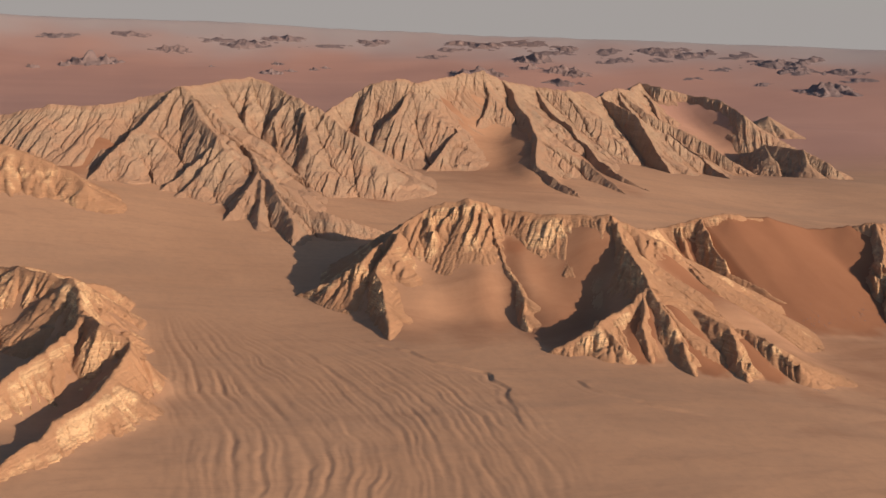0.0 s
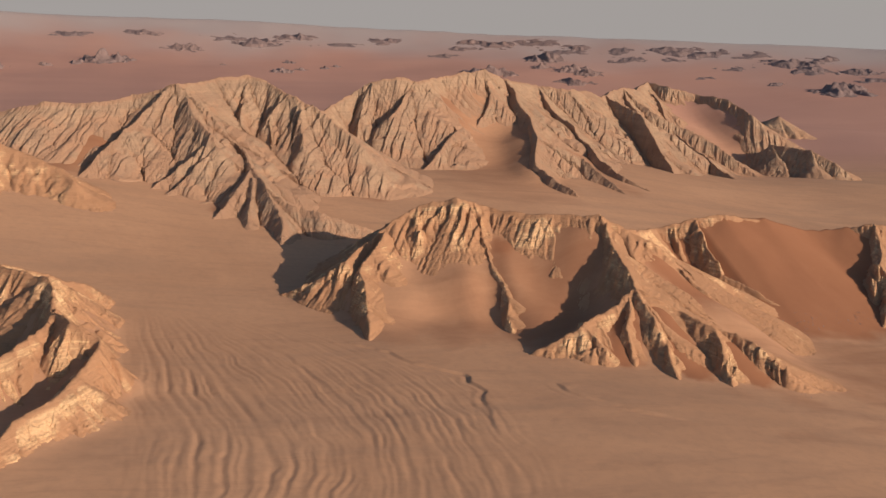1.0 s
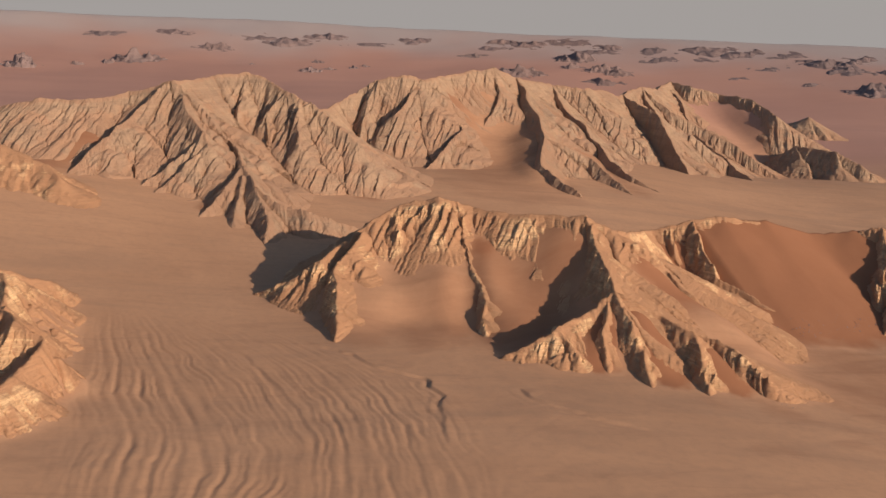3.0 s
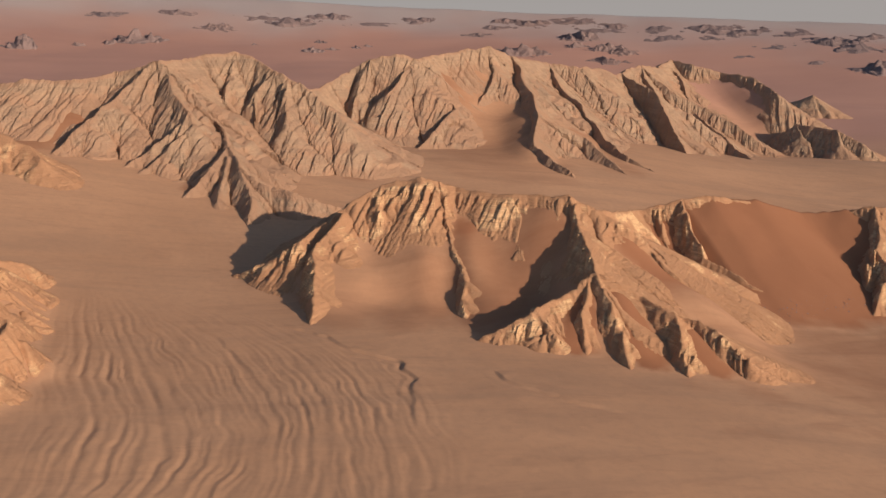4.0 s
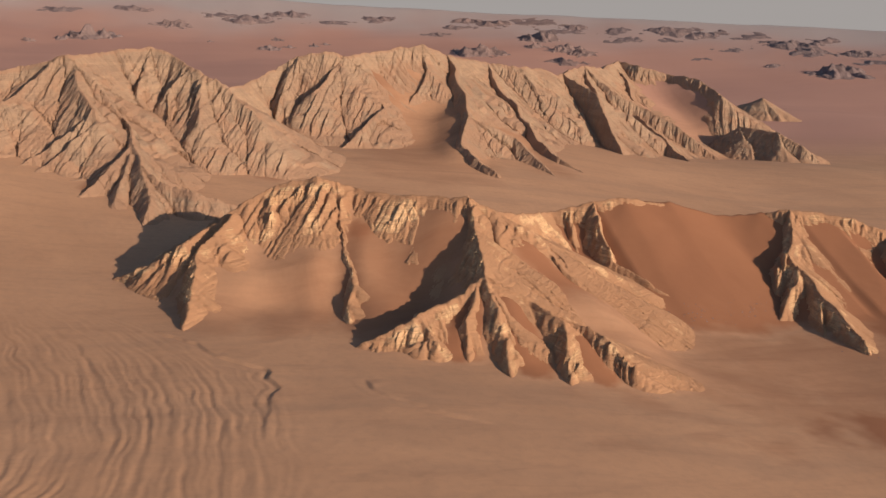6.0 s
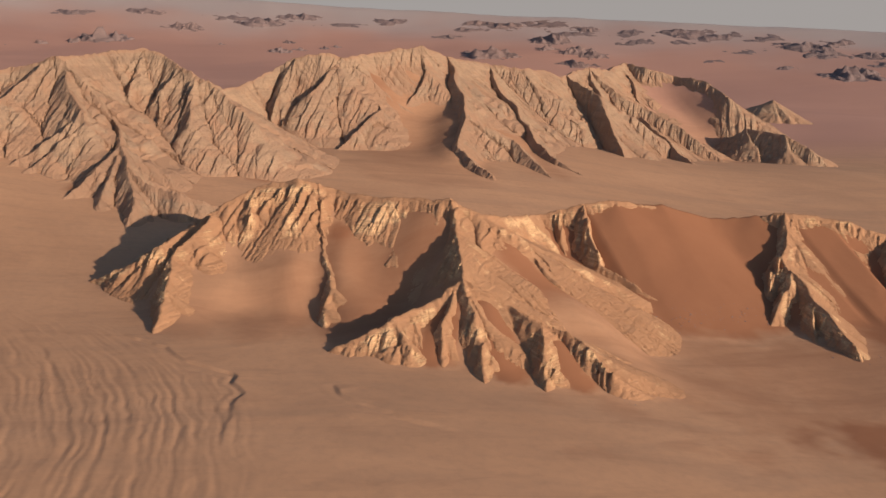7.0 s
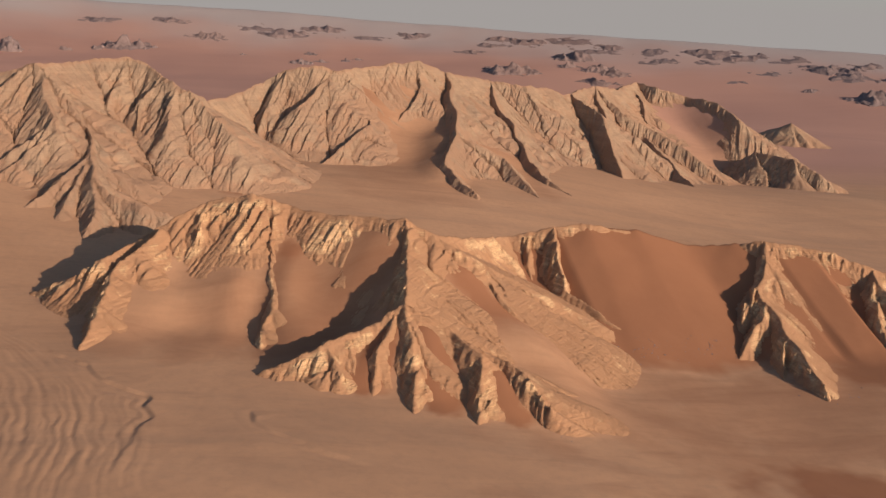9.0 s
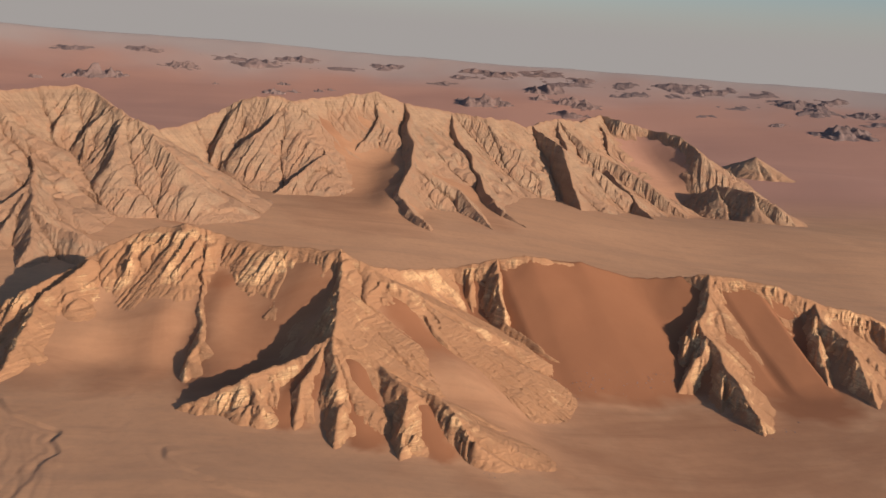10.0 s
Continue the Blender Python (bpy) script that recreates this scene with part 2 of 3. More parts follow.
NEAR.ridge(0.66, 1.15, (172, 606, 40), (160, 584, 31), (148, 568, 23), (144, 529, 13), (138, 500, 2))
NEAR.ridge(1.00, 1.00, (202, 626, 55), (196, 602, 40), (192, 582, 21), (174, 553, 5))
NEAR.ridge(0.85, 1.00, (230, 621, 61), (219, 598, 41), (200, 570, 13))
NEAR.ridge(0.80, 1.10, (243, 619, 58), (240, 583, 34), (245, 566, 22), (246, 552, 8))
NEAR.ridge(0.35, 1.20, (240, 583, 33), (239, 564, 23), (239, 545, 17), (237, 530, 11), (233, 514, 4))
NEAR.ridge(0.85, 1.10, (267, 610, 53), (262, 588, 36), (258, 574, 24))
NEAR.ridge(0.85, 1.10, (279, 600, 52), (284, 582, 40), (275, 556, 20))
NEAR.ridge(0.85, 1.10, (301, 590, 53), (299, 572, 40), (289, 558, 26))
NEAR.ridge(0.62, 1.30, (326, 578, 55), (321, 547, 40), (310, 505, 31), (310, 490, 26))
NEAR.ridge(0.85, 0.95, (310, 490, 26), (287, 483, 15), (259, 463, 10), (238, 462, 1), (226, 463, -6))
NEAR.ridge(0.75, 1.00, (264, 463, 9), (267, 450, 2), (265, 437, -9))
NEAR.ridge(0.75, 1.00, (240, 462, 2), (233, 451, -8))
NEAR.ridge(0.80, 1.05, (310, 490, 26), (306, 463, 13), (305, 444, 2), (298, 416, -12))
NEAR.ridge(0.80, 1.00, (303, 486, 21), (289, 462, 8), (284, 436, -8))
NEAR.ridge(0.70, 1.10, (310, 490, 26), (332, 474, 14), (342, 452, 9), (337, 430, -2), (331, 407, -15))
NEAR.ridge(0.50, 1.05, (332, 474, 13), (354, 452, 5), (364, 432, 1), (371, 416, -8), (381, 404, -21))
NEAR.ridge(0.70, 0.62, (341, 570, 47), (368, 566, 32), (389, 562, 20), (425, 545, -1), (454, 530, -17), (481, 525, -31))
NEAR.ridge(0.55, 0.95, (372, 548, 24), (390, 515, 4), (402, 494, -7), (416, 480, -17), (428, 470, -27))
NEAR.ridge(1.45, 1.15, (460, 658, 33), (452, 633, 20), (447, 596, 1), (465, 569, -7), (484, 541, -25))
NEAR.ridge(0.85, 1.10, (422, 662, 24), (408, 642, 11), (420, 620, -3))
NEAR.ridge(0.85, 1.10, (441, 660, 28), (432, 636, 12), (430, 610, -6))
NEAR.ridge(0.62, 1.00, (633, 640, 28), (622, 620, 17), (599, 590, 4), (590, 540, -12), (587, 508, -19), (580, 482, -25))
NEAR.ridge(0.80, 1.15, (598, 575, -1), (582, 556, -10), (562, 540, -22))
NEAR.ridge(0.80, 1.15, (592, 545, -11), (578, 520, -22), (566, 500, -34))
NEAR.ridge(0.80, 1.05, (599, 590, 5), (575, 566, -14), (556, 552, -33))
NEAR.ridge(0.60, 1.05, (712, 612, 13), (700, 585, 7), (702, 556, -1), (692, 520, -14), (678, 484, -32))
NEAR.ridge(0.70, 1.10, (700, 590, 8), (684, 560, -8), (668, 528, -24))
NEAR.ridge(0.60, 1.05, (758, 600, 5), (765, 560, -10), (760, 520, -30))

FAR = Range(130.0, 4.2, 11.0, 11.0, 0.9, lumps=0.12, deep=1.0, scarp=(13.0, 4.0), strike=30.0, wander=0.55, rents=0.25)
FAR.ridge(0.70, 0.90, (0, 955, 105), (17, 950, 108), (40, 947, 117), (84, 1002, 119), (121, 1016, 124), (140, 1006, 118), (161, 976, 107),
            (180, 955, 97))
FAR.ridge(0.70, 0.62, (0, 955, 105), (-31, 929, 98), (-75, 930, 98), (-117, 930, 89), (-210, 930, 85), (-330, 935, 60))
FAR.ridge(0.70, 1.10, (180, 955, 97), (200, 1050, 80), (238, 1130, 84), (276, 1156, 101), (294, 1158, 113), (326, 1157, 118), (356, 1162, 114),
          (392, 1189, 118), (466, 1217, 129), (520, 1272, 114))
FAR.ridge(0.70, 0.84, (520, 1272, 114), (609, 1368, 100), (673, 1363, 95), (722, 1410, 91), (759, 1422, 80))
FAR.ridge(0.65, 0.85, (759, 1422, 80), (854, 1534, 91), (960, 1660, 80), (1056, 1790, 89))
FAR.ridge(0.65, 1.00, (1056, 1790, 89), (1085, 1739, 81), (1137, 1715, 70), (1166, 1653, 66), (1170, 1560, 41), (1195, 1520, 4), (1215, 1470, -40))
FAR.ridge(0.70, 1.00, (40, 947, 117), (10, 905, 85), (-16, 868, 69), (-40, 833, 49))
FAR.ridge(0.66, 0.95, (52, 945, 113), (59, 900, 92), (73, 867, 76), (37, 838, 48), (9, 806, 30))
FAR.ridge(0.62, 0.90, (73, 867, 76), (76, 856, 69), (47, 825, 45), (19, 792, 23))
FAR.ridge(1.05, 0.85, (44, 947, 117), (75, 915, 93), (99, 884, 67), (106, 830, 51), (111, 785, 41), (128, 757, 31), (150, 744, 27), (192, 742, 14))
FAR.ridge(0.62, 0.85, (111, 785, 41), (115, 752, 30), (113, 714, 16))
FAR.ridge(0.60, 0.85, (106, 830, 51), (86, 792, 38), (67, 758, 22))
FAR.ridge(0.60, 0.85, (102, 812, 46), (96, 772, 31), (88, 735, 17))
FAR.ridge(0.80, 1.00, (121, 1016, 124), (114, 985, 103), (108, 950, 80), (120, 905, 55))
FAR.ridge(0.75, 1.00, (161, 976, 107), (138, 955, 86), (132, 907, 53), (128, 880, 38))
FAR.ridge(0.75, 1.00, (170, 957, 98), (162, 895, 60), (144, 858, 22))
FAR.ridge(0.75, 0.90, (180, 955, 97), (224, 918, 52), (271, 897, 20))
FAR.ridge(0.80, 0.90, (182, 955, 95), (192, 912, 60), (205, 872, 16))
FAR.ridge(0.75, 0.90, (352, 1161, 114), (346, 1149, 106), (301, 1097, 75), (269, 1078, 43), (258, 1040, 16))
FAR.ridge(0.75, 0.90, (346, 1149, 106), (384, 1138, 76), (382, 1081, 58), (350, 1040, 38), (316, 1002, 19))
FAR.ridge(0.80, 0.90, (294, 1158, 113), (272, 1112, 72), (245, 1060, 34))
FAR.ridge(0.80, 0.90, (238, 1130, 84), (232, 1070, 50), (240, 1000, 18))
FAR.ridge(0.80, 0.90, (466, 1217, 129), (470, 1186, 99), (419, 1113, 46))
FAR.ridge(0.80, 0.90, (392, 1189, 118), (405, 1150, 76), (402, 1118, 50))
FAR.ridge(0.70, 1.00, (520, 1272, 114), (514, 1210, 98), (500, 1145, 77), (486, 1061, 54), (454, 990, 28), (466, 922, 12))
FAR.ridge(0.70, 0.90, (486, 1061, 53), (533, 1036, 31), (550, 955, 4))
FAR.ridge(0.70, 0.90, (609, 1368, 100), (600, 1250, 66), (590, 1120, 33), (587, 1036, 12), (607, 974, -4))
FAR.ridge(0.70, 0.90, (673, 1363, 95), (686, 1300, 50), (696, 1250, 8), (702, 1222, -12))
FAR.ridge(0.70, 1.50, (775, 1440, 82), (797, 1350, 60), (776, 1262, 26), (760, 1180, -8))
FAR.ridge(0.60, 0.90, (854, 1534, 91), (880, 1460, 54), (905, 1402, 18), (902, 1300, -6), (892, 1215, -26), (918, 1200, -38))
FAR.ridge(0.70, 0.90, (854, 1534, 91), (830, 1420, 50), (806, 1330, 26), (805, 1264, 11), (800, 1225, -12))
FAR.ridge(0.60, 0.90, (880, 1460, 54), (950, 1387, 14), (978, 1330, -16))
FAR.ridge(0.60, 0.90, (1040, 1775, 87), (1010, 1650, 52), (980, 1545, 14), (975, 1490, -10))

LEFT = Range(55.0, 2.2, 8.0, 5.0)
LEFT.ridge(1.30, 1.20, (-190, 590, 30), (-120, 560, 44), (-79, 545, 41), (-68, 530, 45), (-39, 504, 43), (-33, 470, 36), (-23, 441, 37), (-10, 431, 31),
           (-15, 417, 27), (-19, 402, 24))
LEFT.ridge(1.10, 1.00, (-31, 468, 36), (-43, 440, 30), (-60, 405, 27), (-80, 370, 16), (-95, 340, 2))
LEFT.ridge(0.80, 1.35, (-19, 402, 24), (-36, 372, 21), (-54, 346, 17), (-70, 318, 11), (-84, 295, 4))
LEFT.ridge(0.70, 0.90, (-39, 504, 43), (-27, 525, 30), (-18, 531, 18), (-8, 536, 8))
LEFT.ridge(0.70, 0.90, (-68, 530, 45), (-42, 549, 33), (-24, 561, 23), (-12, 572, 12))
LEFT.ridge(0.75, 1.00, (-120, 560, 44), (-125, 500, 30), (-130, 440, 12))
LEFT.ridge(0.75, 1.00, (-79, 545, 41), (-80, 510, 30), (-85, 470, 18))

MIDDLE = Range(60.0, 2.4, 9.0, 9.0)
MIDDLE.ridge(0.70, 0.75, (-220, 840, 92), (-150, 825, 88), (-105, 815, 77), (-78, 803, 68), (-52, 788, 59), (-42, 773, 52), (-30, 758, 38))
MIDDLE.ridge(0.70, 1.00, (-105, 815, 77), (-100, 785, 58), (-92, 755, 40))
MIDDLE.ridge(0.70, 1.00, (-150, 825, 88), (-145, 785, 62), (-140, 745, 38))

KNOLL = Range(60.0, 3.0, 14.0, 2.0)
KNOLL.ridge(0.80, 1.15, (1118, 1462, -22), (1140, 1451, -2), (1170, 1378, -3), (1190, 1330, -22), (1214, 1296, -52))
KNOLL.ridge(0.60, 0.80, (1140, 1451, -2), (1128, 1420, -18), (1130, 1395, -40))
KNOLL.ridge(0.60, 0.80, (1170, 1378, -3), (1158, 1350, -24), (1160, 1325, -46))

BUTTE = Range(80.0, 4.0, 20.0, 21.0)
BUTTE.ridge(0.60, 1.30, (1696, 2260, -72), (1690, 2200, -36), (1688, 2150, -10), (1696, 2100, -40), (1704, 2040, -75))
BUTTE.ridge(0.50, 0.85, (1688, 2150, -10), (1725, 2140, -34), (1770, 2120, -66))

# where the wind drops most sand in the hollows: (upper end, lower end, half width, depth, share of orange sand)
# in the near hollows the orange share also paints in some of their shade
DRIFTS = (
    ((664, 626), (640, 505), 30, 3.0, 0.9),
    ((306, 570), (248, 486), 20, 5.5, 0.60),
    ((206, 552), (196, 500), 24, 5.5, 0.38),
    ((172, 545), (156, 500), 17, 6.0, 0.30),
    ((253, 582), (242, 532), 10, 4.5, 0.90),
    ((358, 545), (400, 474), 14, 6.0, 0.75),
    ((298, 480), (280, 448), 9, 5.0, 0.85),
    ((319, 474), (318, 428), 9, 5.0, 0.85),
    ((349, 448), (354, 419), 8, 4.5, 0.80),
    ((388, 492), (430, 428), 24, 6.5, 0.35),
    ((440, 1130), (400, 930), 75, 11.0, 0.32),
    ((219, 556), (212, 515), 11, 4.5, 0.45),
    ((256, 560), (246, 496), 17, 5.0, 0.56),
    ((466, 1080), (446, 970), 36, 17.0, 0.34),
    ((1118, 1650), (1020, 1340), 90, 19.0, 0.28),
    ((-25, 905), (-75, 838), 24, 10.0, 0.60),
    ((372, 1172), (408, 1132), 13, 14.0, 0.45),
    ((98, 850), (75, 780), 12, 9.0, 0.60),
    ((210, 900), (225, 860), 16, 10.0, 0.55),
    ((560, 1090), (560, 980), 34, 12.0, 0.35),
)

# sheets of sand that lean against a crest: (share of orange sand, slope, its growth downhill, west and east end, crest line)
SHEETS = (
    (1.0, 0.56, -0.0007, 462, 630, ((440, 662, 24), (460, 660, 30), (486, 658, 34), (528, 659, 31), (579, 659, 19), (612, 653, 22), (640, 642, 25))),
    (0.9, 0.52, -0.0006, 640, 668, ((633, 642, 24), (684, 624, 20), (712, 614, 11))),
)

# patches of red sand on the gravel flats: (x, y, half widths, share)
STAINS = ((570, 440, 300, 170, 0.42), (520, 350, 95, 46, 0.9), (620, 330, 120, 52, 0.9), (450, 405, 60, 20, 0.30), 
          (60, 640, 60, 40, 0.2), (690, 470, 80, 24, 0.45))

# dark hills far out on the plain, belt by belt: (x, y, width, height)
WEST_HILLS = ((-545, 3859, 110, 50), (-352, 3968, 50, 16), (-150, 4120, 185, 48), (200, 4440, 150, 28), (560, 4590, 210, 30), (760, 4740, 190, 20),
              (570, 3940, 95, 22), (635, 4165, 60, 14), (662, 4006, 50, 14), (774, 4062, 56, 14), (830, 4102, 50, 10), (336, 4077, 34, 9),
              (1459, 3838, 230, 42), (1878, 4152, 190, 38), (1775, 3971, 100, 22))
MIDDLE_HILLS = ((1892, 3889, 150, 30), (1941, 3815, 130, 24), (1775, 3625, 170, 24), (1766, 4517, 200, 20), (1640, 4600, 180, 16), (2150, 4400, 180, 16),
                (1400, 4320, 150, 14), (2562, 4175, 260, 20), (2700, 4056, 230, 18), (2950, 3732, 250, 24), (3150, 3740, 180, 18), (2948, 3568, 220, 20),
                (2760, 3130, 220, 42), (2619, 3388, 100, 12), (3121, 3463, 170, 22))
EAST_HILLS = ((-311, 4700, 170, 16), (19, 4760, 170, 16), (1215, 4680, 180, 16), (2050, 4330, 260, 9), (2320, 4260, 230, 9), (2480, 4000, 170, 8),
              (2250, 4080, 200, 9), (1980, 4530, 300, 9), (1560, 4470, 200, 10), (2880, 3950, 240, 9), (2650, 3750, 170, 8), (950, 4600, 220, 10),
              (420, 4690, 220, 9), (3050, 3300, 200, 10), (2420, 3620, 130, 7))

ALL_RANGES = (NEAR, FAR, LEFT, MIDDLE, KNOLL, BUTTE)

# the banks that water has cut into the outwash fan, from the mountain down
CREEK = ((112, 512), (122, 494), (132, 484), (142, 473), (150, 457), (161, 445), (175, 433), (174, 420), (178, 410), (172, 396),
         (170, 382), (166, 364), (162, 340))
SCOUR = ((222, 418), (222, 405), (229, 394), (240, 384), (249, 374), (264, 364), (285, 352))


def bank(x, y, points):
    """How far the ground lies to the east (+) or west (-) of a cut bank, and how far along it."""
    p = [np.array(q, float) for q in (points[0], *points, points[-1])]
    line = []
    for a, b, c, d in zip(p[:-3], p[1:-2], p[2:-1], p[3:]):
        for t in (0.0, 0.25, 0.5, 0.75):
            line.append(0.5 * (2 * b + (c - a) * t + (2 * a - 5 * b + 4 * c - d) * t * t + (3 * b - a - 3 * c + d) * t ** 3))
    far, along = np.full(x.shape, 1e4), np.zeros(x.shape)
    near = (x > 60) & (x < 340) & (y > 300) & (y < 560)
    qx, qy = x[near], y[near]
    best, part, sign = np.full(qx.shape, 1e4), np.zeros(qx.shape), np.ones(qx.shape)
    for k, ((x0, y0), (x1, y1)) in enumerate(zip(line[:-1], line[1:])):
        ex, ey = x1 - x0, y1 - y0
        t = np.clip(((qx - x0) * ex + (qy - y0) * ey) / max(ex * ex + ey * ey, 1e-6), 0, 1)
        px, py = qx - x0 - t * ex, qy - y0 - t * ey
        dd = np.hypot(px, py)
        win = dd < best
        best = np.where(win, dd, best)
        part = np.where(win, (k + t) / (len(line) - 1), part)
        sign = np.where(win, np.where(ex * py - ey * px > 0, 1.0, -1.0), sign)
    far[near], along[near] = best * sign, part
    return far, along


def blurred(field, cells):
    """A field smoothed over that many cells."""
    reach = int(cells * 3)
    w = np.exp(-0.5 * (np.arange(-reach, reach + 1) / cells) ** 2)
    w = w / w.sum()
    for axis in (0, 1):
        pad = np.pad(field, [(reach, reach) if a == axis else (0, 0) for a in (0, 1)], mode="edge")
        field = sum(wk * (pad[k:k + field.shape[0]] if axis == 0 else pad[:, k:k + field.shape[1]]) for k, wk in enumerate(w))
    return field


class Fill:
    """The level to which sand lies in the hollows of one mountain."""

    def __init__(self, rng, box, step, spread, skin):
        self.x0, self.x1, self.y0, self.y1 = box
        self.step = step
        x, y = np.meshgrid(np.arange(self.x0, self.x1, step), np.arange(self.y0, self.y1, step))
        land = np.maximum(rng.body(x, y, False)[0], plain(x, y))
        soft = blurred(land, spread / step) - skin
        for (ax, ay), (bx, by), half, deep, _ in DRIFTS:
            ex, ey = bx - ax, by - ay
            t = np.clip(((x - ax) * ex + (y - ay) * ey) / (ex * ex + ey * ey), 0, 1)
            d = np.hypot(x - ax - t * ex, y - ay - t * ey)
            soft = soft + deep * np.exp(-(d / half) ** 2) * (0.8 - 0.3 * t)
        self.soft = blurred(soft, 0.35 * spread / step)

    def level(self, x, y):
        out = np.full(x.shape, -1e4)
        s = self.step
        inside = (x > self.x0 + s) & (x < self.x1 - 3 * s) & (y > self.y0 + s) & (y < self.y1 - 3 * s)
        u, v = (x[inside] - self.x0) / s, (y[inside] - self.y0) / s
        i, j = u.astype(int), v.astype(int)
        u, v = u - i, v - j
        f = self.soft
        out[inside] = (f[j, i] * (1 - u) + f[j, i + 1] * u) * (1 - v) + (f[j + 1, i] * (1 - u) + f[j + 1, i + 1] * u) * v
        return out


FILLS = (Fill(NEAR, (20, 960, 340, 820), 3.0, 8.0, 3.4), Fill(FAR, (-420, 1360, 640, 2040), 6.0, 15.0, 11.5),
         Fill(LEFT, (-280, 90, 270, 680), 3.0, 6.0, 3.0), Fill(MIDDLE, (-300, 40, 650, 950), 4.0, 8.0, 6.0))


def surface(x, y):
    """The sand surface with aprons, drifts and runnels, how far it is drift sand or red sand, and its share of painted
    haze.
    """
    z = plain(x, y)
    base = z
    drift = np.zeros(x.shape)
    for fill in FILLS:
        h = fill.level(x, y)
        z = soft_max(z, h, 4.0)
        drift = np.maximum(drift, 0.30 * smooth(h - base, -1.5, 3.0))
    for (ax, ay), (bx, by), half, deep, tint in DRIFTS:
        ex, ey = bx - ax, by - ay
        t = np.clip(((x - ax) * ex + (y - ay) * ey) / (ex * ex + ey * ey), 0, 1)
        q = np.hypot(x - ax - t * ex, y - ay - t * ey) / half + 0.30 * fbm(x / half, y / half, 3)
        over = 1 - smooth(q, 0.3, 1.7)
        drift = drift * (1 - over) + tint * over
    for tint, slope, bend, west, east, pts in SHEETS:
        h = np.full(x.shape, -1e4)
        near = (x > west - 90) & (x < east + 90) & (y > pts[0][1] - 220) & (y < pts[0][1] + 60)
        qx, qy = x[near], y[near]
        top = np.full(qx.shape, -1e4)
        for (x0, y0, z0), (x1, y1, z1) in zip(pts[:-1], pts[1:]):
            t = np.clip(((qx - x0) * (x1 - x0) + (qy - y0) * (y1 - y0)) / ((x1 - x0) ** 2 + (y1 - y0) ** 2), 0, 1)
            d = np.hypot(qx - x0 - t * (x1 - x0), qy - y0 - t * (y1 - y0))
            back = qy > y0 + t * (y1 - y0)
            s = z0 + t * (z1 - z0) - np.where(back, 1.5 * d, slope * d + bend * d * d)
            top = soft_max(top, s, 5.0)
        top = top - 0.5 * np.maximum(west - qx, 0) - 1.2 * np.maximum(qx - east, 0) + 0.3 * fbm(qx / 25, qy / 25, 3)
        h[near] = top + 0.3
        over = smooth(h - base + 3.0 * fbm(x / 30, y / 30, 3), -6.0, 7.0)
        drift = drift * (1 - over) + tint * over
        z = soft_max(z, h, 4.0)
    # runnels that follow the water out of the gap between the hills
    bend = np.where(y > 360, 0.0018, 0.0026) * (y - 360) ** 2
    spread = 122 * np.maximum(1 - 0.41 * (np.clip(y - 395, 0, 190) / 141) ** 2, 0.3)
    a = (x - 116 + bend) / spread
    fan = (0.54 + 0.20 * smooth(y, 320, 420)) * smooth(a, -1.05, -0.75) * (1 - smooth(a, 0.30, 0.62)) * smooth(y, 215, 300) * (1 - smooth(y, 480, 575))
    fan = fan * smooth(x, -15, 12)
    a = a + 0.042 * fbm(x / 80, y / 80, 3) + 0.013 * fbm(x / 20, y / 28, 3, 0.6)
    one = zigzag(a * 13.5)
    two = zigzag(a * 22 + 0.5 * perlin(a * 7 + 4, y / 70))
    three = zigzag(a * 37 + 0.5 * perlin(a * 11, y / 50))
    patch = [0.25 + 0.75 * smooth(fbm(a * 5 + k, y / 45 + k, 3), -0.30, 0.40) for k in (0, 7, 19)]
    z = z - fan * (0.55 * patch[0] * one ** 2 + 0.62 * patch[1] * two ** 2 + 0.45 * patch[2] * three ** 2 - 0.5)
    for points, high in ((CREEK, 0.95), (SCOUR, 0.8)):
        wx, wy = x + 0.9 * perlin(x / 7, y / 7), y + 0.9 * perlin(x / 7 + 50, y / 7)
        c, part = bank(wx, wy, points)
        held = smooth(part, 0.0, 0.15) * (1 - smooth(part, 0.75, 1.0)) * (0.65 + 0.35 * smooth(perlin(x / 30, y / 30), -0.35, 0.35))
        z = z + held * high * (smooth(c, -0.9, 0.9) * np.exp(-np.maximum(c, 0) / 14) - 0.45 * np.exp(-((c + 1.6) / 1.6) ** 2))
        z = z - held * 0.3 * high * np.exp(-((c + 7 + 2 * perlin(x / 15, y / 15)) / 1.3) ** 2)
    z = z + 0.20 * fbm(x / 40, y / 40, 4) + 0.06 * fbm(x / 6, y / 6, 3)
    for sx, sy, rx, ry, tint in STAINS:
        q = np.hypot((x - sx) / rx, (y - sy) / ry) + 0.45 * fbm(x / 45, y / 45, 4)
        drift = np.maximum(drift, tint * (1 - smooth(q, 0.15, 1.15)))
    erg = smooth(y - 0.10 * x, 1200, 1750)
    # share of painted haze, growing with distance from the camera's path
    haze = smooth(np.hypot(x - 100, y) + 260 * fbm(x / 700, y / 700, 3), 4150, 5100)
    return z, drift, erg, haze


